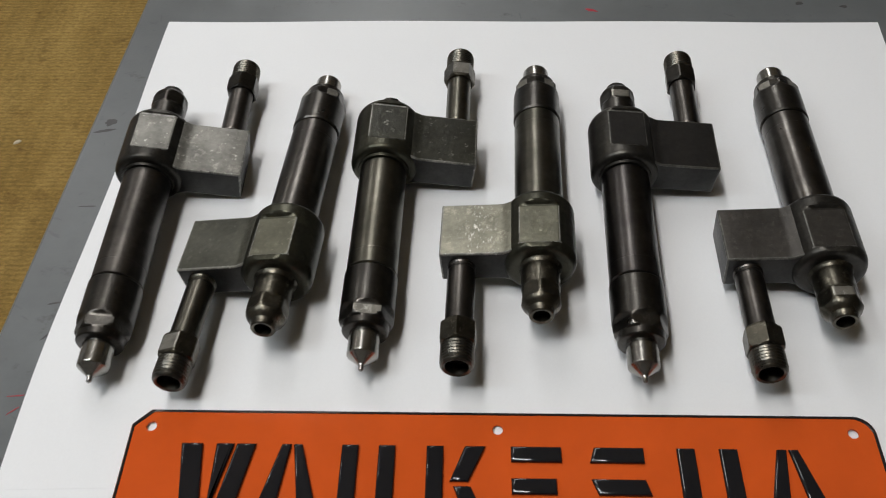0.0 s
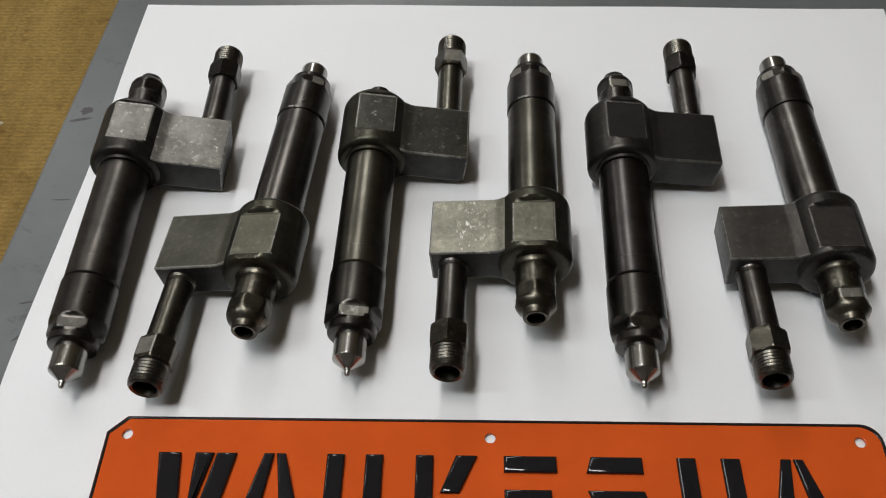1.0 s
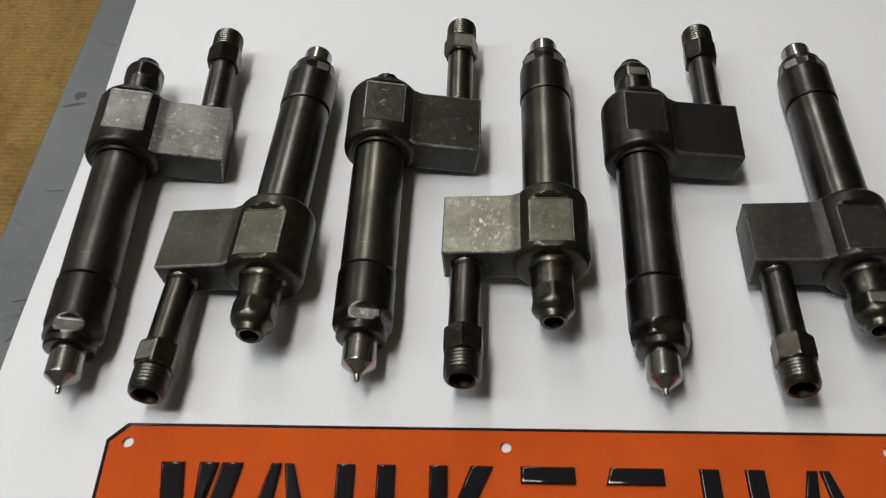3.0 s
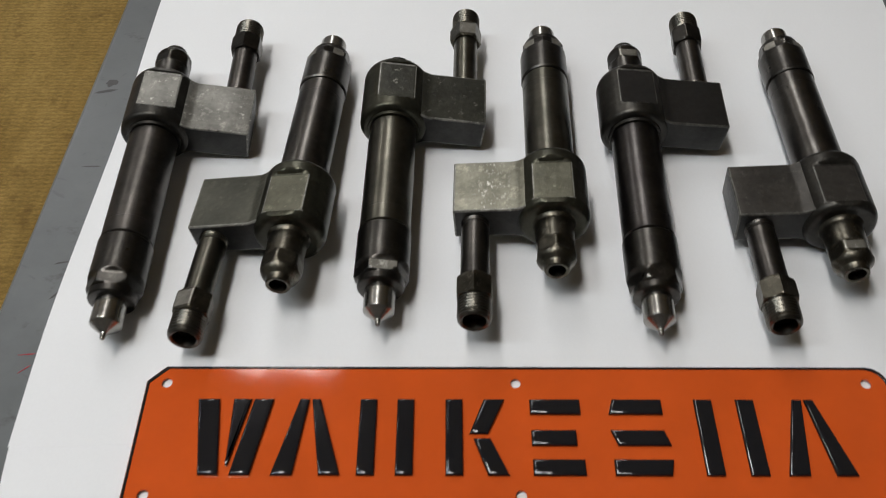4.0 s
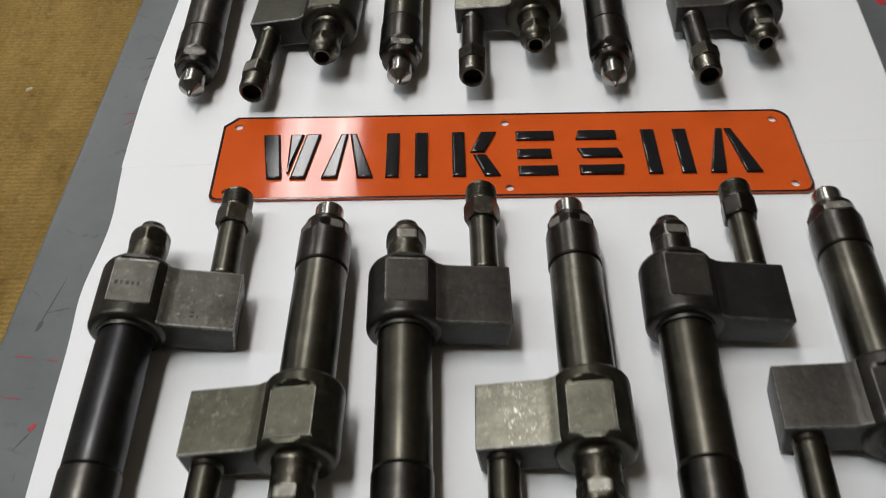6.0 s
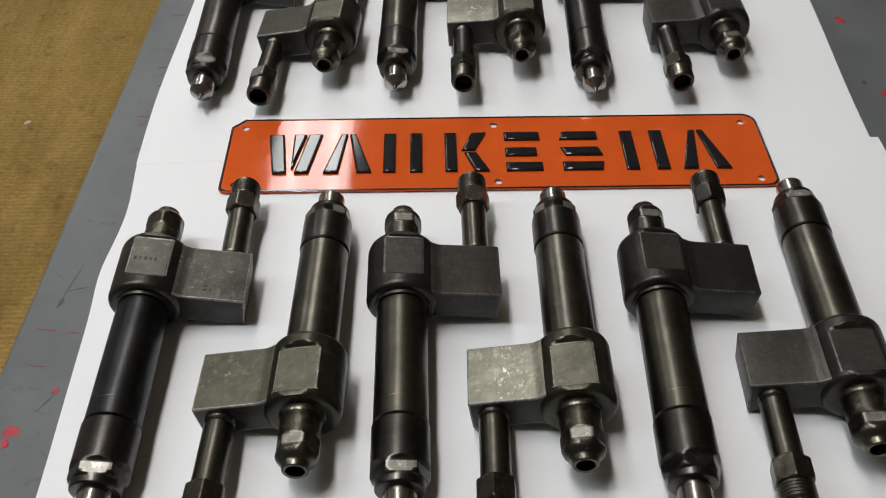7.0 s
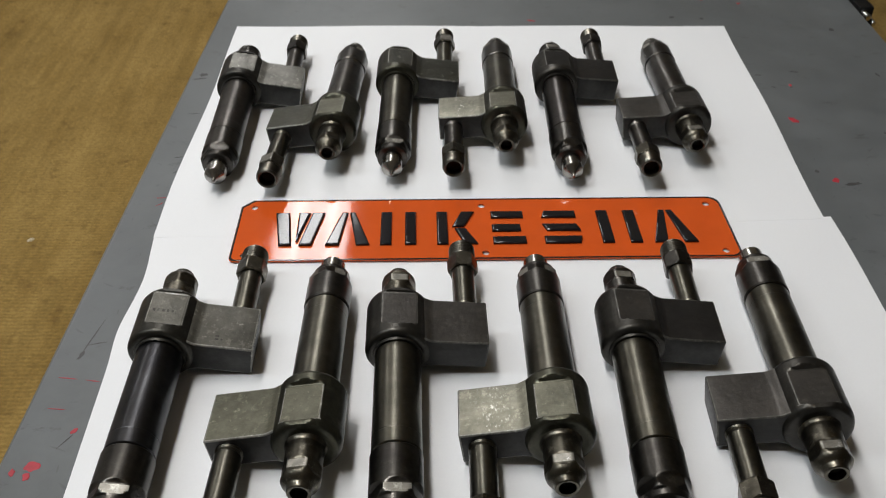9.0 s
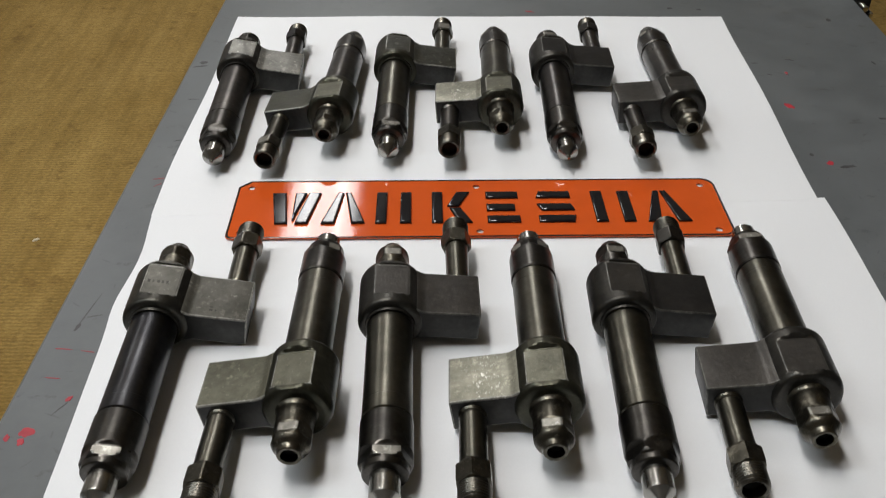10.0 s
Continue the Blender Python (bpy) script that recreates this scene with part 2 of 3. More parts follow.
M["glow"] = make_glow()

# ---- builders ----


def finish_mesh(bm, name, sharp=32):
    bmesh.ops.recalc_face_normals(bm, faces=bm.faces)
    me = bpy.data.meshes.new(name)
    bm.to_mesh(me)
    bm.free()
    for p in me.polygons:
        p.use_smooth = True
    me.set_sharp_from_angle(angle=radians(sharp))
    return me


def part(name, bm, material, parent=None, label="", sharp=32):
    """Links a bmesh as one mesh object under a thing or a part."""
    me = bm if isinstance(bm, bpy.types.Mesh) else finish_mesh(bm, name, sharp)
    if not me.materials:
        me.materials.append(material)
    ob = new(name, me)
    ob.parent = parent
    return tagged(ob, label)


def lathe(profile, seg=64, flats=0, phase=0.0, cx=0.0, cz=0.0):
    """Rings along y. profile: (y, radius) or (y, radius, half the width across flats)."""
    bm = bmesh.new()
    rings = []
    full = [profile[0]]
    for a, b in zip(profile, profile[1:]):
        if b[0] - a[0] > 0.0016:
            for k in (0.00025 / (b[0] - a[0]), 1 - 0.00025 / (b[0] - a[0])):
                both = [u * (1 - k) + v * k for u, v in zip(a, b)]
                full.append(tuple(both))
        full.append(b)
    for y, r, *ap in full:
        ring = []
        for i in range(seg):
            a = 2 * math.pi * i / seg
            rr = r
            if ap and flats:
                step = 2 * math.pi / flats
                off = (a - phase + step / 2) % step - step / 2
                if math.cos(off) > 1e-4:
                    rr = min(r, ap[0] / math.cos(off))
            ring.append(bm.verts.new((cx + rr * math.cos(a), y, cz + rr * math.sin(a))))
        rings.append(ring)
    for a, b in zip(rings, rings[1:]):
        for i in range(seg):
            j = (i + 1) % seg
            bm.faces.new((a[i], a[j], b[j], b[i]))
    for ring in (rings[0], rings[-1]):
        bm.faces.new(ring)
    return bm


def box(x0, x1, y0, y1, z0, z1, bevel=0.0, segs=2):
    bm = bmesh.new()
    bmesh.ops.create_cube(bm, size=1)
    for v in bm.verts:
        v.co = Vector((x0 if v.co.x < 0 else x1, y0 if v.co.y < 0 else y1, z0 if v.co.z < 0 else z1))
    if bevel:
        bmesh.ops.bevel(bm, geom=bm.edges[:], offset=bevel, segments=segs, affect="EDGES", profile=0.6)
    return bm


def flat_shape(name, loops, thick, bevel, z=0.0):
    """A plate cut to closed outlines (the first one outside, the others holes), with rounded edges."""
    cu = bpy.data.curves.new(name, "CURVE")
    cu.dimensions, cu.fill_mode = "2D", "BOTH"
    cu.extrude, cu.bevel_depth, cu.bevel_resolution = max(thick / 2 - bevel, 0.00001), bevel, 2
    cu.offset = -bevel
    for loop in loops:
        sp = cu.splines.new("POLY")
        sp.points.add(len(loop) - 1)
        for p, (x, y) in zip(sp.points, loop):
            p.co = (x, y, 0, 1)
        sp.use_cyclic_u = True
    ob = new(name, cu)
    deps = bpy.context.evaluated_depsgraph_get()
    me = bpy.data.meshes.new_from_object(ob.evaluated_get(deps))
    bpy.data.objects.remove(ob)
    bpy.data.curves.remove(cu)
    me.transform(Matrix.Translation((0, 0, z + thick / 2)))
    for p in me.polygons:
        p.use_smooth = True
    me.set_sharp_from_angle(angle=radians(40))
    return me


def rounded(x0, x1, y0, y1, radii, n=6):
    """A rectangle with rounded corners; radii for lower left, lower right, upper right, upper left."""
    pts = []
    for (cx, cy, a0), r in zip(((x0, y0, 180), (x1, y0, 270), (x1, y1, 0), (x0, y1, 90)), radii):
        mx, my = cx + (r if cx == x0 else -r), cy + (r if cy == y0 else -r)
        for i in range(n + 1):
            a = radians(a0 + 90 * i / n)
            pts.append((mx + r * math.cos(a), my + r * math.sin(a)))
    return pts


def circle(cx, cy, r, n=20):
    return [(cx + r * math.cos(2 * math.pi * i / n), cy + r * math.sin(2 * math.pi * i / n)) for i in range(n)]


# ---- the room ----
FX0, FX1, FY0, FY1 = -3.2, 3.2, -3.0, 4.2


def structure(name, bm, material, label, category):
    return tagged(part(name, bm, material, None), label, category, kind="structure")


structure("floor", box(FX0, FX1, FY0, FY1, -TABLE_H - 0.05, -TABLE_H), M["carpet"], "tan ribbed woven carpet, stained and worn", "floor")
structure("ceiling", box(FX0, FX1, FY0, FY1, CEIL, CEIL + 0.1), M["ceiling"], "plain drab workshop ceiling", "ceiling")
for wname, dims in (("wall_west", (FX0 - 0.1, FX0, FY0 - 0.1, FY1 + 0.1)), ("wall_east", (FX1, FX1 + 0.1, FY0 - 0.1, FY1 + 0.1)),
                    ("wall_south", (FX0, FX1, FY0 - 0.1, FY0)), ("wall_north", (FX0, FX1, FY1, FY1 + 0.1))):
    structure(wname, box(*dims, -TABLE_H, CEIL), M["wall_shaded"] if wname == "wall_east" else M["wall"], "plain drab painted workshop wall", "wall")

for sx, sy, sw, sl, turn, watts, colour in STRIPS:
    fixture = tagged(new("ceiling_light"), "fluorescent strip or added fill light with white housing under the ceiling", "ceiling light", "ceiling lights")
    fixture.location = (sx, sy, CEIL)
    fixture.rotation_euler.z = radians(turn)
    part("housing", box(-sw / 2 - 0.03, sw / 2 + 0.03, -sl / 2 - 0.03, sl / 2 + 0.03, -0.05, 0, 0.008), M["housing"], fixture)
    for side in (-1, 1):
        part("tube", lathe([(-sl / 2, 0.010), (-sl / 2 + 0.004, 0.013), (sl / 2 - 0.004, 0.013), (sl / 2, 0.010)], 20, cx=side * sw / 4, cz=-0.060), M["glow"], fixture, "glowing fluorescent tube")

# ---- the bench ----
BX0, BX1, BY0, BY1 = -0.228, 0.357, -0.62, 0.62
TURN = 1.8
bench = tagged(new("workbench"), "grey painted steel workbench with scuffs and red paint drips", "workbench")
bench.rotation_euler.z = radians(-TURN)
bench.location = (0, 0, -TABLE_H)
part("bench_top", box(BX0, BX1, BY0, BY1, TABLE_H - 0.035, TABLE_H, 0.004, 3), M["bench"], bench)
for lx in (BX0 + 0.035, BX1 - 0.035):
    for ly in (BY0 + 0.04, BY1 - 0.04):
        part("leg", box(lx - 0.022, lx + 0.022, ly - 0.022, ly + 0.022, 0, TABLE_H - 0.035, 0.003), M["bench"], bench)
for ly in (BY0 + 0.04, BY1 - 0.04):
    part("rail", box(BX0 + 0.057, BX1 - 0.057, ly - 0.015, ly + 0.015, TABLE_H - 0.11, TABLE_H - 0.036, 0.003), M["bench"], bench)


def blot(cx, cy, rx, ry, seed, turn=0.0, n=18):
    """A thin uneven drip of paint."""
    rnd = random.Random(seed)
    bm = bmesh.new()
    k = [rnd.uniform(0.55, 1.2) for _ in range(n)]
    rim, top = [], []
    for i in range(n):
        a = 2 * math.pi * i / n
        r = (k[i] + k[i - 1]) / 2
        x, y = rx * r * math.cos(a), ry * r * math.sin(a)
        c, s = math.cos(turn), math.sin(turn)
        px, py = x * c - y * s, x * s + y * c
        rim.append(bm.verts.new((cx + px, cy + py, 0.0)))
        top.append(bm.verts.new((cx + px * 0.85, cy + py * 0.85, 0.0004)))
    for i in range(n):
        j = (i + 1) % n
        bm.faces.new((rim[i], rim[j], top[j], top[i]))
    bm.faces.new(top)
    return bm


# drips and smears of red paint: x, y, two half widths, turn
SPOTS = [(-0.2181, -0.2029, 0.0036, 0.0034, 0), (-0.2189, -0.2089, 0.0019, 0.0027, 0.3), (-0.2262, -0.2064, 0.0014, 0.0024, 0), (-0.2049, -0.1819, 0.0014, 0.0024, -0.5),
         (0.2388, 0.1100, 0.0030, 0.0056, 0.2), (0.2404, 0.0282, 0.0026, 0.0030, 0), (0.2262, 0.3426, 0.0036, 0.0070, 0.2), (0.0613, 0.2913, 0.0050, 0.0016, -0.3), (0.2591, 0.3280, 0.0022, 0.0016, 0), (0.2544, 0.1652, 0.0016, 0.0020, 0),
         (-0.2185, -0.1470, 0.0062, 0.00028, -0.10), (-0.2055, -0.1490, 0.0040, 0.0003, -0.15), (-0.2175, -0.1679, 0.0048, 0.00032, -0.08),
         (-0.2071, 0.0148, 0.0050, 0.0003, 0.12), (-0.2061, 0.0074, 0.0036, 0.00028, 0.75)]
# dark rubber scuffs on the paint, in the same order of numbers
SCUFFS = [(0.2647, 0.1884, 0.0044, 0.0010, -0.25), (0.2345, 0.1829, 0.0036, 0.0007, 0), (0.2400, 0.1620, 0.0030, 0.0008, -0.3), (0.2542, 0.1620, 0.0015, 0.0010, 0),
          (0.3250, 0.2696, 0.0026, 0.0040, 0.3), (0.3307, 0.1827, 0.0012, 0.0040, 0.2), (0.3020, 0.0896, 0.0052, 0.0013, -0.15), (0.1895, 0.2977, 0.0032, 0.0018, 0.2),
          (0.2161, 0.2940, 0.0028, 0.0016, 0), (-0.2060, 0.1258, 0.0062, 0.0005, 0.05), (-0.2110, 0.1890, 0.0040, 0.0030, 0.4), (-0.2124, 0.1822, 0.0060, 0.0012, 0.3),
          (-0.2140, -0.1165, 0.0170, 0.0004, 1.40), (-0.2165, -0.1305, 0.0012, 0.0034, -0.2), (-0.2105, -0.1216, 0.0058, 0.0004, 0.28), (-0.2072, -0.1880, 0.0055, 0.0004, 1.05),
          (-0.2050, 0.0645, 0.0045, 0.0005, 0.25), (-0.2020, 0.0480, 0.0060, 0.0006, 0.95), (0.2315, 0.0399, 0.0016, 0.0022, 0.4), (0.2500, 0.0240, 0.0060, 0.0018, 0.2)]
back = Matrix.Rotation(radians(TURN), 4, "Z")
for i, (px, py, rx, ry, turn) in enumerate(SPOTS):
    p = back @ Vector((px, py, 0))
    ob = part("paint_drip", blot(p.x, p.y, rx, ry, i, turn), M["red_paint"], bench, "dried red paint drip")
    ob.scale.z, ob.location.z = 0.4, TABLE_H + 0.00005
for i, (px, py, rx, ry, turn) in enumerate(SCUFFS):
    p = back @ Vector((px, py, 0))
    ob = part("scuff_mark", blot(p.x, p.y, rx, ry, i + 40, turn), M["scuff"], bench, "dark rubbed scuff")
    ob.scale.z, ob.location.z = 0.15, TABLE_H + 0.00005

# a pale chip of wood on the carpet
chip = part("wood_chip", blot(0.0, 0.0, 0.0085, 0.0036, 91, 0.75), M["chip"], None)
chip.location = (-0.7847, 0.9345, -TABLE_H + 0.0002)
chip.scale.z = 5.0
tagged(chip, "small pale chip of wood lying on the carpet", "wood chip")

# ---- the paper ----


def sheet(name, corners, z, seed, label, hold, waves, lift=0.0012):
    """A sheet of paper that lies not quite flat: corners lower left, lower right, upper right, upper left."""
    rnd = random.Random(seed)
    bm = bmesh.new()
    nx, ny = 56, 40
    ll, lr, ur, ul = (Vector(c) for c in corners)
    ph = [rnd.uniform(0, 6.28) for _ in range(6)]
    grid = []
    for j in range(ny + 1):
        v = j / ny
        row = []
        for i in range(nx + 1):
            u = i / nx
            p = (ll * (1 - u) + lr * u) * (1 - v) + (ul * (1 - u) + ur * u) * v
            edge = max(abs(u - 0.5), abs(v - 0.5)) * 2
            h = lift * (0.5 + 0.5 * math.sin(7 * v + ph[0] + 2 * u)) * (0.25 + 0.75 * edge ** 3) * (min(1.0, 5 * v) if hold == 'low' else min(1.0, 5 * (1 - v)))
            h += 0.35 * lift * math.sin(15 * u + ph[1]) * edge ** 4 * (0.5 + 0.5 * math.sin(11 * v + ph[2])) * (min(1.0, 5 * v) if hold == "low" else min(1.0, 5 * (1 - v)))
            wob = sum(amp * math.exp(-((v - mid) / wide) ** 2 / 2) for amp, mid, wide in waves) * max(0.0, 1 - 4 * u) + 0.0007 * math.sin(9 * v + ph[3]) * (1 if u > 0.5 else 0) * abs(u - 0.5) * 2
            row.append(bm.verts.new((p.x + wob, p.y + 0.0005 * math.sin(8 * u + ph[4]) * abs(v - 0.5) * 2, z + max(h, 0))))
        grid.append(row)
    for j in range(ny):
        for i in range(nx):
            bm.faces.new((grid[j][i], grid[j][i + 1], grid[j + 1][i + 1], grid[j + 1][i]))
    rim = grid[0] + [r[-1] for r in grid[1:]] + grid[-1][-2::-1] + [r[0] for r in grid[-2:0:-1]]
    low = [bm.verts.new((v.co.x, v.co.y, 0.00005)) for v in rim]
    for i in range(len(rim)):
        j = (i + 1) % len(rim)
        bm.faces.new((rim[i], low[i], low[j], rim[j]))
    ob = part(name, bm, M["paper"], None, sharp=60)
    return tagged(ob, label, "paper", "sheets of paper")


sheet("paper_sheet", [(-0.201, -0.028), (0.217, -0.015), (0.2318, 0.278), (-0.198, 0.2795)], 0.00018, 3, "large white sheet of paper lying on the bench", "low", [(-0.0021, 0.20, 0.17), (0.0008, 0.62, 0.12)])
sheet("paper_sheet", [(-0.197, -0.300), (0.216, -0.295), (0.221, -0.013), (-0.202, -0.026)], 0.00010, 5, "large white sheet of paper butting under another sheet", "high", [(0.0025, 0.858, 0.07), (-0.0017, 0.68, 0.05)])

# ---- the sign ----
SX0, SX1, SY0, SY1 = -0.1525, 0.1540, -0.0551, 0.0080
sign = tagged(new("enamel_sign"), "orange enamelled metal sign with black embossed marks, lying flat", "sign")
sign.location = (0, 0, 0.0009)
HOLES = [(hx, hy) for hy in (0.0, -0.0490) for hx in (-0.144, 0.0, 0.1445)]
outer = rounded(SX0, SX1, SY0, SY1, (0.004, 0.006, 0.008, 0.0005))
outer = [p for p in outer if not (p[0] < SX0 + 0.002 and p[1] > SY1 - 0.002)] + [(SX0 + 0.007, SY1), (SX0, SY1 - 0.007)]
rim_loop = [(x * 0.9985, (y + 0.02375) * 0.993 - 0.02375) for x, y in outer]
part("plate", flat_shape("plate", [outer] + [circle(hx, hy, 0.0021) for hx, hy in HOLES], 0.0010, 0.0003, 0.0), M["orange"], sign)
part("rim", flat_shape("rim", [rim_loop, [(x * 0.9905, (y + 0.02375) * 0.957 - 0.02375) for x, y in outer]], 0.0008, 0.00035, 0.0006), M["black_enamel"], sign, "black raised rim")

# the black marks: plain embossed bars, each block of them in its own width
T, B = -0.0080, -0.0412
MARKS = [
    [(-0.1295, T), (-0.1205, T), (-0.1165, B), (-0.1245, B)], [(-0.1150, T), (-0.1075, T), (-0.1135, B + 0.004), (-0.1145, B + 0.004)], [(-0.1065, T), (-0.0985, T), (-0.1045, B), (-0.1125, B)],
    [(-0.0880, T), (-0.0840, T), (-0.0880, B), (-0.0965, B)], [(-0.0832, T), (-0.0795, T), (-0.0695, B), (-0.0780, B)],
    [(-0.0635, T), (-0.0565, T), (-0.0565, B), (-0.0635, B)], [(-0.0485, T), (-0.0415, T), (-0.0415, B), (-0.0485, B)],
    [(-0.0290, T), (-0.0220, T), (-0.0220, B), (-0.0290, B)], [(-0.0135, T), (-0.0050, T), (-0.0120, -0.0235), (-0.0195, -0.0235)], [(-0.0180, -0.0255), (-0.0110, -0.0255), (-0.0040, B), (-0.0125, B)],
    [(0.0050, T), (0.0255, T), (0.0255, T - 0.0068), (0.0050, T - 0.0068)], [(0.0050, -0.0218), (0.0230, -0.0218), (0.0230, -0.0286), (0.0050, -0.0286)], [(0.0050, B + 0.0068), (0.0255, B + 0.0068), (0.0255, B), (0.0050, B)],
    [(0.0385, T), (0.0585, T), (0.0585, T - 0.0068), (0.0365, T - 0.0068)], [(0.0365, -0.0218), (0.0580, -0.0218), (0.0600, -0.0286), (0.0390, -0.0286)], [(0.0365, B + 0.0068), (0.0600, B + 0.0068), (0.0585, B), (0.0365, B)],
    [(0.0715, T), (0.0790, T), (0.0790, B), (0.0715, B)], [(0.0885, T), (0.0960, T), (0.0960, B), (0.0885, B)],
    [(0.1115, T), (0.1155, T), (0.1115, B), (0.1030, B)], [(0.1163, T), (0.1200, T), (0.1300, B), (0.1215, B)],
]
for loop in MARKS:
    part("embossed_bar", flat_shape("embossed_bar", [loop], 0.0023, 0.00112, 0.0005), M["mark_enamel"], sign, "black embossed bar")

# ---- the injectors ----
RB, RN, RH = 0.0116, 0.0121, 0.0164   # radii of barrel, nut and head
LEN, REAR = 0.175, 0.1764
PITCH, ROLL = 2.4, 9.0  # each lies on its nut and its head, rolled over on to the edge of its block
HEX = radians(90)


def thread(y0, y1, r, pitch=0.0013):
    n = max(2, int(round((y1 - y0) / pitch)))
    out = []
    for i in range(n):
        a = y0 + (y1 - y0) * i / n
        out += [(a, r - 0.0004), (a + pitch * 0.45, r)]
    return out + [(y1, r - 0.0006)]


def block_mesh():
    """The inlet block, flared where it runs into the round head."""
    bm = bmesh.new()
    y0, y1, hz = 0.1155, 0.1470, 0.0086
    cols = [(0.0060, 0.0020), (0.0128, 0.0018), (0.0146, 0.0009), (0.0164, 0.0002), (0.0182, 0.0), (0.0320, 0.0), (0.0452, 0.0)]
    rings = []
    for x, grow in cols:
        z = hz + grow
        rings.append([bm.verts.new(p) for p in ((x, y0, -z), (x, y1, -z), (x, y1, z), (x, y0, z))])
    for a, b in zip(rings, rings[1:]):
        for i in range(4):
            bm.faces.new((a[i], a[(i + 1) % 4], b[(i + 1) % 4], b[i]))
    bm.faces.new(rings[0])
    bm.faces.new(rings[-1])
    bmesh.ops.recalc_face_normals(bm, faces=bm.faces)
    bm.normal_update()
    edges = [e for e in bm.edges if e.calc_face_angle(0) > radians(60)]
    bmesh.ops.bevel(bm, geom=edges, offset=0.0009, segments=3, affect="EDGES", profile=0.55, material=1)
    return bm


def pale_top(ob, y0, y1):
    """Gives a paler steel to the flats that point upwards between y0 and y1."""
    ob.data.materials.append(M["pale_flat"])
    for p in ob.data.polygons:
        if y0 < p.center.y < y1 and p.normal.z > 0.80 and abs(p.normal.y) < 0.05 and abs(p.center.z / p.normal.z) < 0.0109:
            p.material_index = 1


def make_injector(kind):
    """A fuel injector with its tip at the origin, its barrel along +y and the inlet block to +x."""
    inj = new("fuel_injector")
    mats = kind
    nozzle = part("nozzle", lathe([(0.0028, 0.0015), (0.0031, 0.0019), (0.0068, 0.0066), (0.0073, 0.0068), (0.0200, 0.0068)], 56), mats["nozzle"], inj, "bright ground nozzle with a conical end")
    part("pintle", lathe([(0.0, 0.0006), (0.0005, 0.0011), (0.0022, 0.0013), (0.0030, 0.0016)], 24), mats["nozzle"], nozzle)
    cap = part("cap_nut", lathe([(0.0178, 0.0080), (0.0182, 0.0097), (0.0188, 0.0102), (0.0210, 0.0104), (0.0215, 0.0104), (0.0222, 0.0113, 0.0106), (0.0238, RN, 0.0106), (0.0268, RN, 0.0106), (0.0278, RN, 0.0111), (0.0284, RN, 0.0116), (0.0290, RN), (0.0476, RN), (0.0484, RN - 0.0006)],
                          96, 6, mats["cap"]), mats["nut"], inj, "dark retaining nut with six flats")
    if mats["worn"]:
        pale_top(cap, 0.0222, 0.0270)
    part("neck", lathe([(0.0468, RB - 0.0012), (0.0500, RB - 0.0012)], 48), M["bore"], inj, "dark groove")
    part("barrel", lathe([(0.0490, RB - 0.0006), (0.0496, RB), (0.0575, RB), (0.0577, RB - 0.0001), (0.0579, RB), (0.1120, RB - 0.0001), (0.1122, RB - 0.0006), (0.1150, RB - 0.0006)], 72), mats["barrel"], inj)
    head = part("head", lathe([(0.1125, 0.0112), (0.1126, 0.0124), (0.1133, 0.0126), (0.1140, 0.0127), (0.1141, 0.0138), (0.1144, 0.0149), (0.1150, 0.0157), (0.1159, 0.0162), (0.1170, RH), (0.1204, RH), (0.1214, RH, 0.0155), (0.1224, RH, 0.0141), (0.1232, RH, 0.0138), (0.1452, RH, 0.0138), (0.1459, 0.0163, 0.0141), (0.1464, 0.0162, 0.0150), (0.1478, 0.0157, 0.0149), (0.1488, 0.0149, 0.0146), (0.1493, 0.0139), (0.1495, 0.0118)],
                       180, 2, HEX), mats["head"], inj, "forged head boss with a ground flat")
    head.data.materials.append(mats["skin"])
    head.data.materials.append(mats["head_edge"])
    for p in head.data.polygons:
        x, y, z = p.center
        on_flat = abs(x) < 0.0088
        if on_flat and 0.1232 < y < 0.1452:
            p.material_index = 0
        elif abs(x) < 0.0094 and 0.1228 < y < 0.1456:
            p.material_index = 2
        else:
            p.material_index = 1
    if mats["stamp"]:
        for i, wide in enumerate((0.0008, 0.0006, 0.0009, 0.0007, 0.0007)):
            x = -0.0070 + 0.0023 * i
            part("stamped_mark", box(x, x + 1.7 * wide, 0.1316, 0.1337, 0.0137, 0.01384), M["skin"], inj, "small dark stamped bar")
        for x, y, wide in ((0.0255, 0.1205, 0.0018), (0.0255, 0.1228, 0.0018), (0.0284, 0.1205, 0.0009)):
            part("stamped_mark", box(x, x + wide, y, y + 0.0011, 0.0085, 0.00864), M["skin"], inj, "small dark stamped bar")
    block = part("inlet_block", block_mesh(), mats["block"], inj, "square inlet block")
    block.data.materials.append(mats["edge"])
    block.data.materials.append(M["shaded_side"])
    # faces that don't point up or down take the steel with painted shade
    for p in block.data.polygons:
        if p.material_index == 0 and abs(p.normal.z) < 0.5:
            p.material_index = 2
    if mats["fitting"] == "cone":
        fit_ob = part("leak_off_fitting", lathe([(0.1490, 0.0102), (0.1500, 0.0093), (0.1514, 0.0087), (0.1620, 0.0086), (0.1625, 0.0089, 0.0083), (0.1632, 0.0091, 0.0081), (0.1680, 0.0091, 0.0081), (0.1690, 0.0090, 0.0084), (0.1700, 0.0087), (0.1712, 0.0081), (0.1722, 0.0073), (0.1730, 0.0064), (0.1735, 0.0060), (0.1746, 0.0057), (REAR - 0.0004, 0.0054), (REAR, 0.0049), (REAR - 0.0003, 0.0039), (REAR - 0.0070, 0.0034)],
                                                84, 6, mats["turn"]), mats["fit"], inj, "hexagonal leak-off fitting with a bored cone")
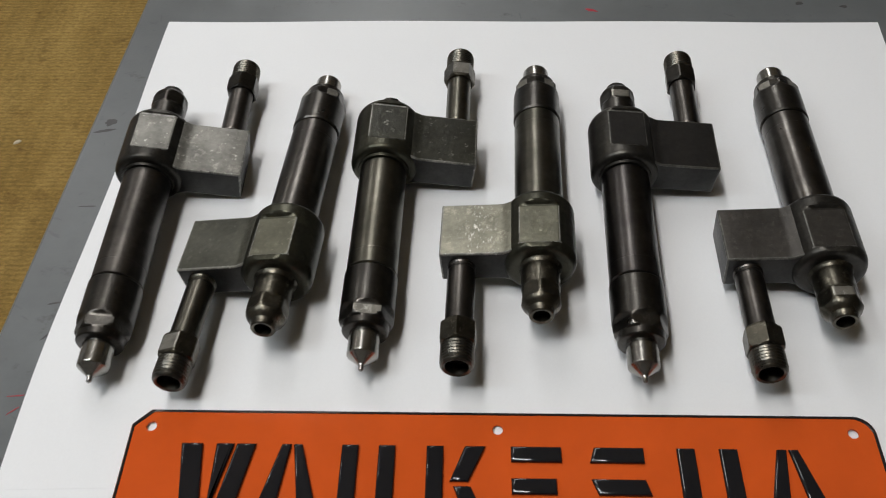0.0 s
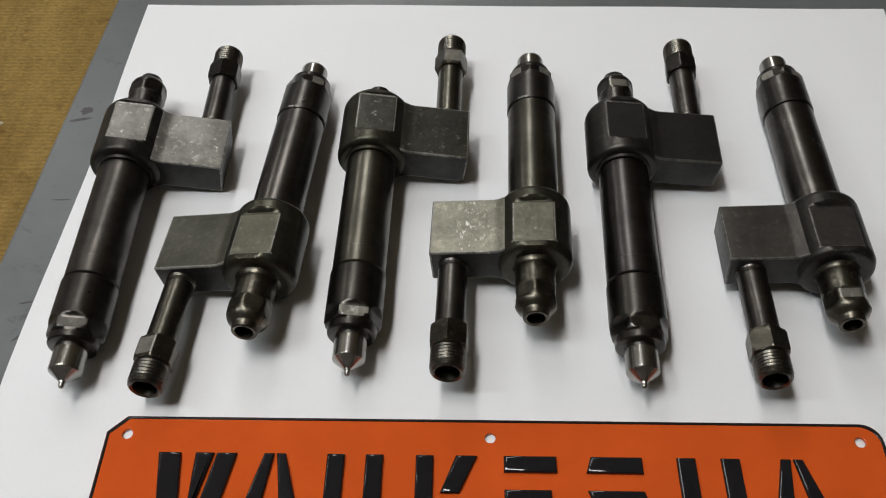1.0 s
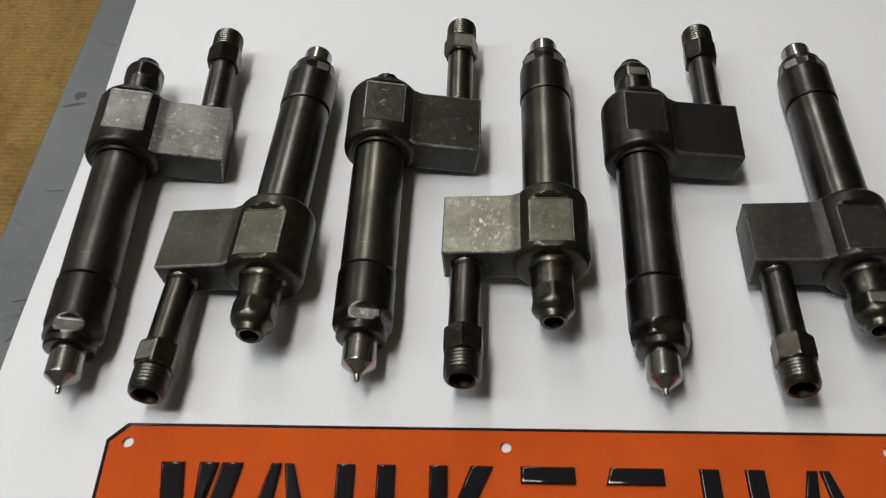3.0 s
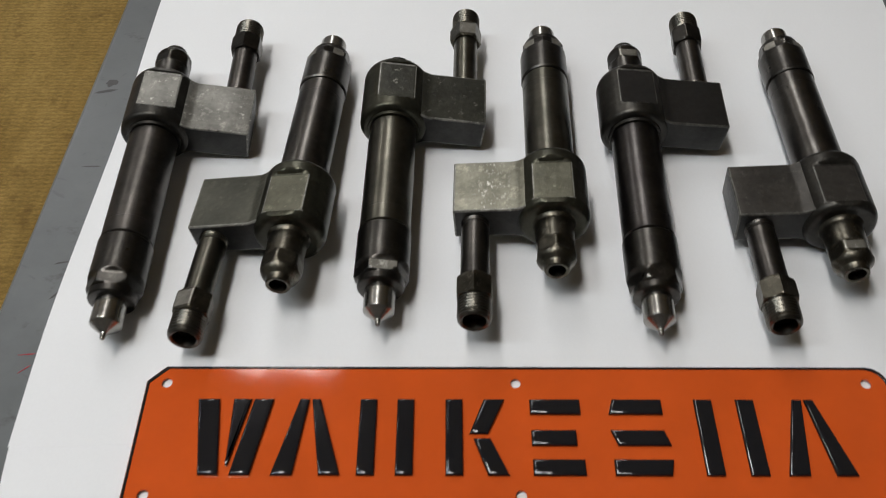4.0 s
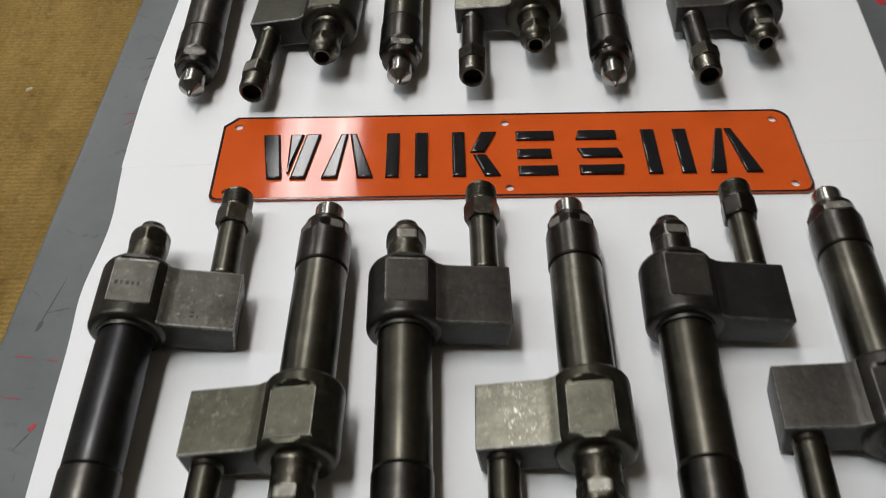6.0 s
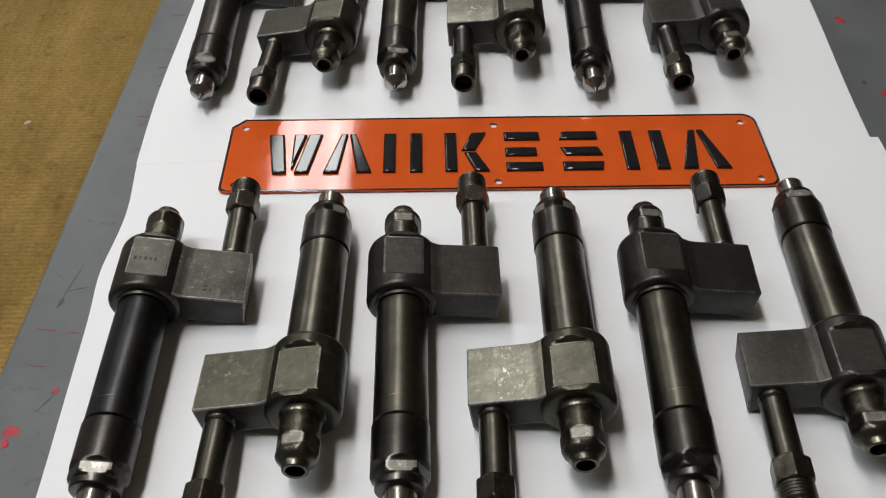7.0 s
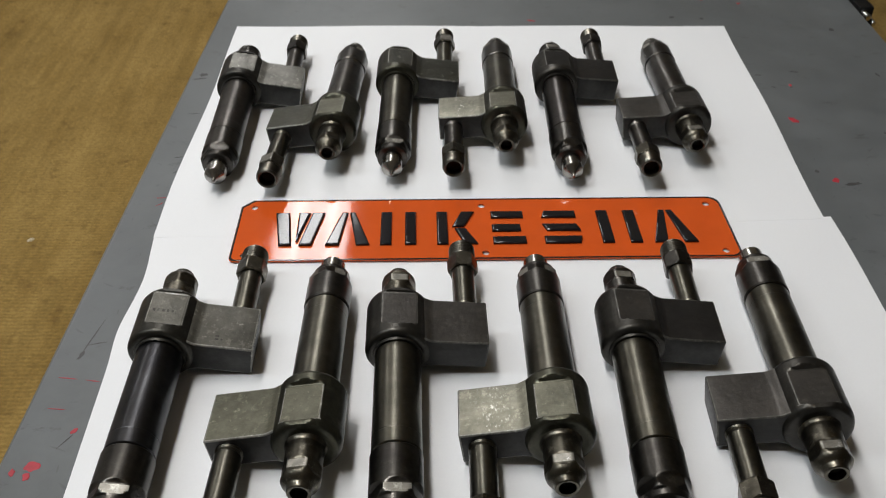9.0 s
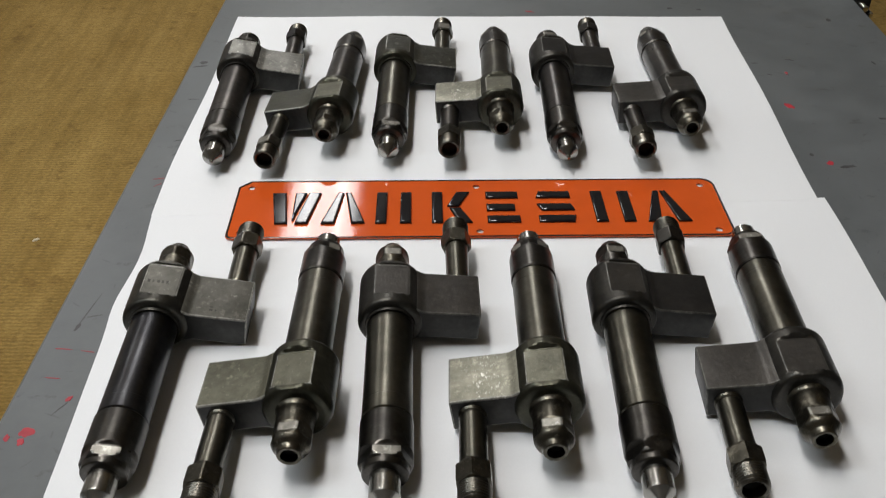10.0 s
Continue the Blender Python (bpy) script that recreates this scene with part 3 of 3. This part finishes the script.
        if abs(mats["turn"] - HEX) < 0.01:
            pale_top(fit_ob, 0.1628, 0.1678)
        part("bore", lathe([(REAR - 0.0071, 0.0035), (REAR - 0.0044, 0.00352)], 24), M["bore"], fit_ob)
    else:
        part("plug_screw", lathe([(0.1490, 0.0062), (0.1510, 0.0060), (0.1514, 0.0056), (0.1604, 0.0056, 0.0049), (0.1610, 0.0048)], 48, 6, HEX), M["nut"], inj, "small black plug screw")
    tx, ext = 0.0354, mats["ext"]
    tube = part("inlet_tube", lathe([(0.1455, 0.0060)] + thread(0.1472, 0.1500, 0.0065) + [(0.1508, 0.0063), (0.1850 + ext, 0.0063)], 48, cx=tx), mats["tube"], inj, "short steel inlet tube")
    nut_ob = part("tube_nut", lathe([(y + ext, *r) for y, *r in ((0.1802, 0.0072), (0.1809, 0.0082, 0.0073), (0.1818, 0.0087, 0.0074), (0.1898, 0.0087, 0.0074), (0.1910, 0.0080, 0.0074), (0.1914, 0.0072))], 84, 6, mats["twist"], tx), mats["fit"], tube, "hexagonal tube nut")
    if mats["nut_pale"]:
        pale_top(nut_ob, 0.1816 + ext, 0.1900 + ext)
    part("threaded_end", lathe([(y + ext, r) for y, r in [(0.1912, 0.0068)] + thread(0.1918, 0.2008, 0.0074, 0.0014) + [(0.2014, 0.0071), (0.2021, 0.0067), (0.2026, 0.0060), (0.2021, 0.0051), (0.1960, 0.0041)]], 48, cx=tx), M["thread"], tube, "threaded open end")
    part("tube_bore", lathe([(0.1958 + ext, 0.0041), (0.1975 + ext, 0.0044)], 24, cx=tx), M["bore"], tube)
    return inj


def kind(barrel="barrel", nut="nut", head="forging", block="forging", fit="nut", tube="barrel", fitting="cone", twist=90, nozzle="nozzle", stamp=False, turn=90, ext=0.0, cap=90, nut_pale=False):
    rubbed = M["edge_dark"] if block in ("forging_dark", "forging") else M["edge"]
    skin = "skin_olive" if head in ("olive_light", "forging_olive", "forging_dented") else "skin_grey" if head == "forging_mid" else "skin"
    return dict(skin=M[skin], edge=rubbed, worn=fit == "nut_worn", barrel=M[barrel], nut=M[nut], head=M[head], block=M[block], fit=M[fit], tube=M[tube], fitting=fitting, twist=radians(twist), nozzle=M[nozzle], stamp=stamp, turn=radians(turn), ext=ext, cap=radians(cap), nut_pale=nut_pale, head_edge=rubbed)


def place(x, y, ang, spec, label, group, long=1.0, roll=ROLL):
    """Lays an injector down with its tip at (x, y), its barrel running towards ang."""
    inj = make_injector(spec)
    low = 0.0012 + RN - 0.030 * math.sin(radians(PITCH))
    inj.matrix_world = pose(x, y, low, 0, 0, ang - 90) @ pose(0, 0, 0, PITCH, 0, 0) @ pose(0, 0, 0, 0, roll, 0) @ Matrix.Diagonal((1, long, 1, 1))
    return tagged(inj, label, "fuel injector", group)


def place_rear(x, y, ang, spec, label, group, long=1.0, roll=ROLL):
    a = radians(ang)
    return place(x - LEN * long * math.cos(a), y - LEN * long * math.sin(a), ang, spec, label, group, long, roll)


def place_groove(x, y, ang, spec, label, group, long=1.0, roll=ROLL):
    a = radians(ang)
    return place(x - 0.0517 * long * math.cos(a), y - 0.0517 * long * math.sin(a), ang, spec, label, group, long, roll)


SHORT = 0.958           # the second set is a little shorter
ROW_A, ROW_B = "injectors above the sign", "injectors below the sign"
place(-0.1715, 0.0145, 90.0, kind(head="forging_light", block="forging_light", turn=65, twist=68), "blackened steel fuel injector with bright scuffed block on paper", ROW_A)
place_rear(-0.1000, 0.0380, -93.4, kind(barrel="barrel_sheen", head="olive_light", block="forging_olive", fit="nut_worn", tube="barrel_brown", twist=75, turn=60, cap=60, nut_pale=True), "oiled olive-grey steel fuel injector lying on paper", ROW_A)
place(-0.0575, 0.0215, 88.7, kind(barrel="barrel_brown", head="forging_dented", block="forging_dented", fitting="plug", fit="nut_worn", tube="barrel_brown", ext=0.0015, nut_pale=True), "dark steel fuel injector with a small plug screw at its head", ROW_A, roll=7.0)
place_rear(0.0190, 0.0460, -91.6, kind(barrel="barrel_brown", head="olive_light", block="forging_scratched", fit="nut_worn", twist=60, turn=60, cap=60), "brown oiled fuel injector with bright ground head and block", ROW_A, roll=4.5)
place(0.0610, 0.0170, 88.7, kind(barrel="barrel_dark", head="forging_dark", block="forging_dark", twist=75, ext=0.0012), "black oxide steel fuel injector with dark block on paper", ROW_A, roll=4.0)
place_rear(0.1470, 0.0442, -91.4, kind(barrel="barrel_sheen", head="forging", block="forging", fit="nut_worn", twist=60, cap=60), "dark brown steel fuel injector near the paper edge", ROW_A, roll=4.5)
place_groove(-0.1692, -0.2080, 89.5, kind(barrel="barrel_black", head="forging_mid", block="forging_mid", fit="nut_worn", tube="barrel_brown", twist=80, stamp=True, turn=62), "black steel fuel injector with worn grey block on paper", ROW_B, SHORT)
place_rear(-0.0912, -0.2345, -91.0, kind(barrel="barrel_brown", head="olive_light", block="olive_light", fit="nut_worn", tube="barrel_brown", twist=75, cap=60), "oiled olive-brown fuel injector with worn tube nut", ROW_B, SHORT)
place_groove(-0.0505, -0.2095, 90.2, kind(barrel="barrel_brown", head="forging", block="forging", fit="nut_worn", tube="barrel_brown"), "brown-black fuel injector with dark block on paper", ROW_B, SHORT, roll=4.5)
place_rear(0.0225, -0.2340, -91.3, kind(barrel="barrel_brown", head="olive_light", block="forging_scratched", fit="nut_worn", tube="barrel_brown", twist=60, cap=60), "brown fuel injector with bright scratched block", ROW_B, SHORT)
place_groove(0.0658, -0.2090, 88.2, kind(barrel="barrel_brown", head="forging", block="forging_dark", fit="nut", tube="barrel_brown", twist=75), "dark brown fuel injector with black oxide head", ROW_B, SHORT, roll=4.5)
place_rear(0.1400, -0.2290, -93.9, kind(barrel="barrel_brown", head="forging", block="forging", fit="nut_worn", tube="barrel_brown", twist=60), "brown oiled fuel injector beside the sign corner", ROW_B, SHORT)

# ---- the clamp on the bench edge ----
clamp = tagged(new("bench_clamp"), "small black iron clamp with a chrome screw at the bench edge", "clamp")
clamp.location = (0.3690, 0.3150, 0.0)
part("jaw", box(-0.006, 0.050, 0.030, 0.058, 0.0002, 0.012, 0.002), M["black_iron"], clamp)
part("frame", box(0.0, 0.015, 0.002, 0.058, -0.075, 0.001, 0.003), M["black_iron"], clamp)
part("screw", lathe([(-0.012, 0.0022), (-0.011, 0.0032), (-0.004, 0.0032), (-0.003, 0.0022), (0.004, 0.0022)], 24, cx=0.004, cz=-0.004), M["chrome"], clamp, "shiny chrome screw")
part("screw", lathe([(-0.012, 0.0018), (-0.011, 0.0024), (0.004, 0.0024)], 24, cx=0.0105, cz=-0.010), M["chrome"], clamp, "shiny chrome screw")
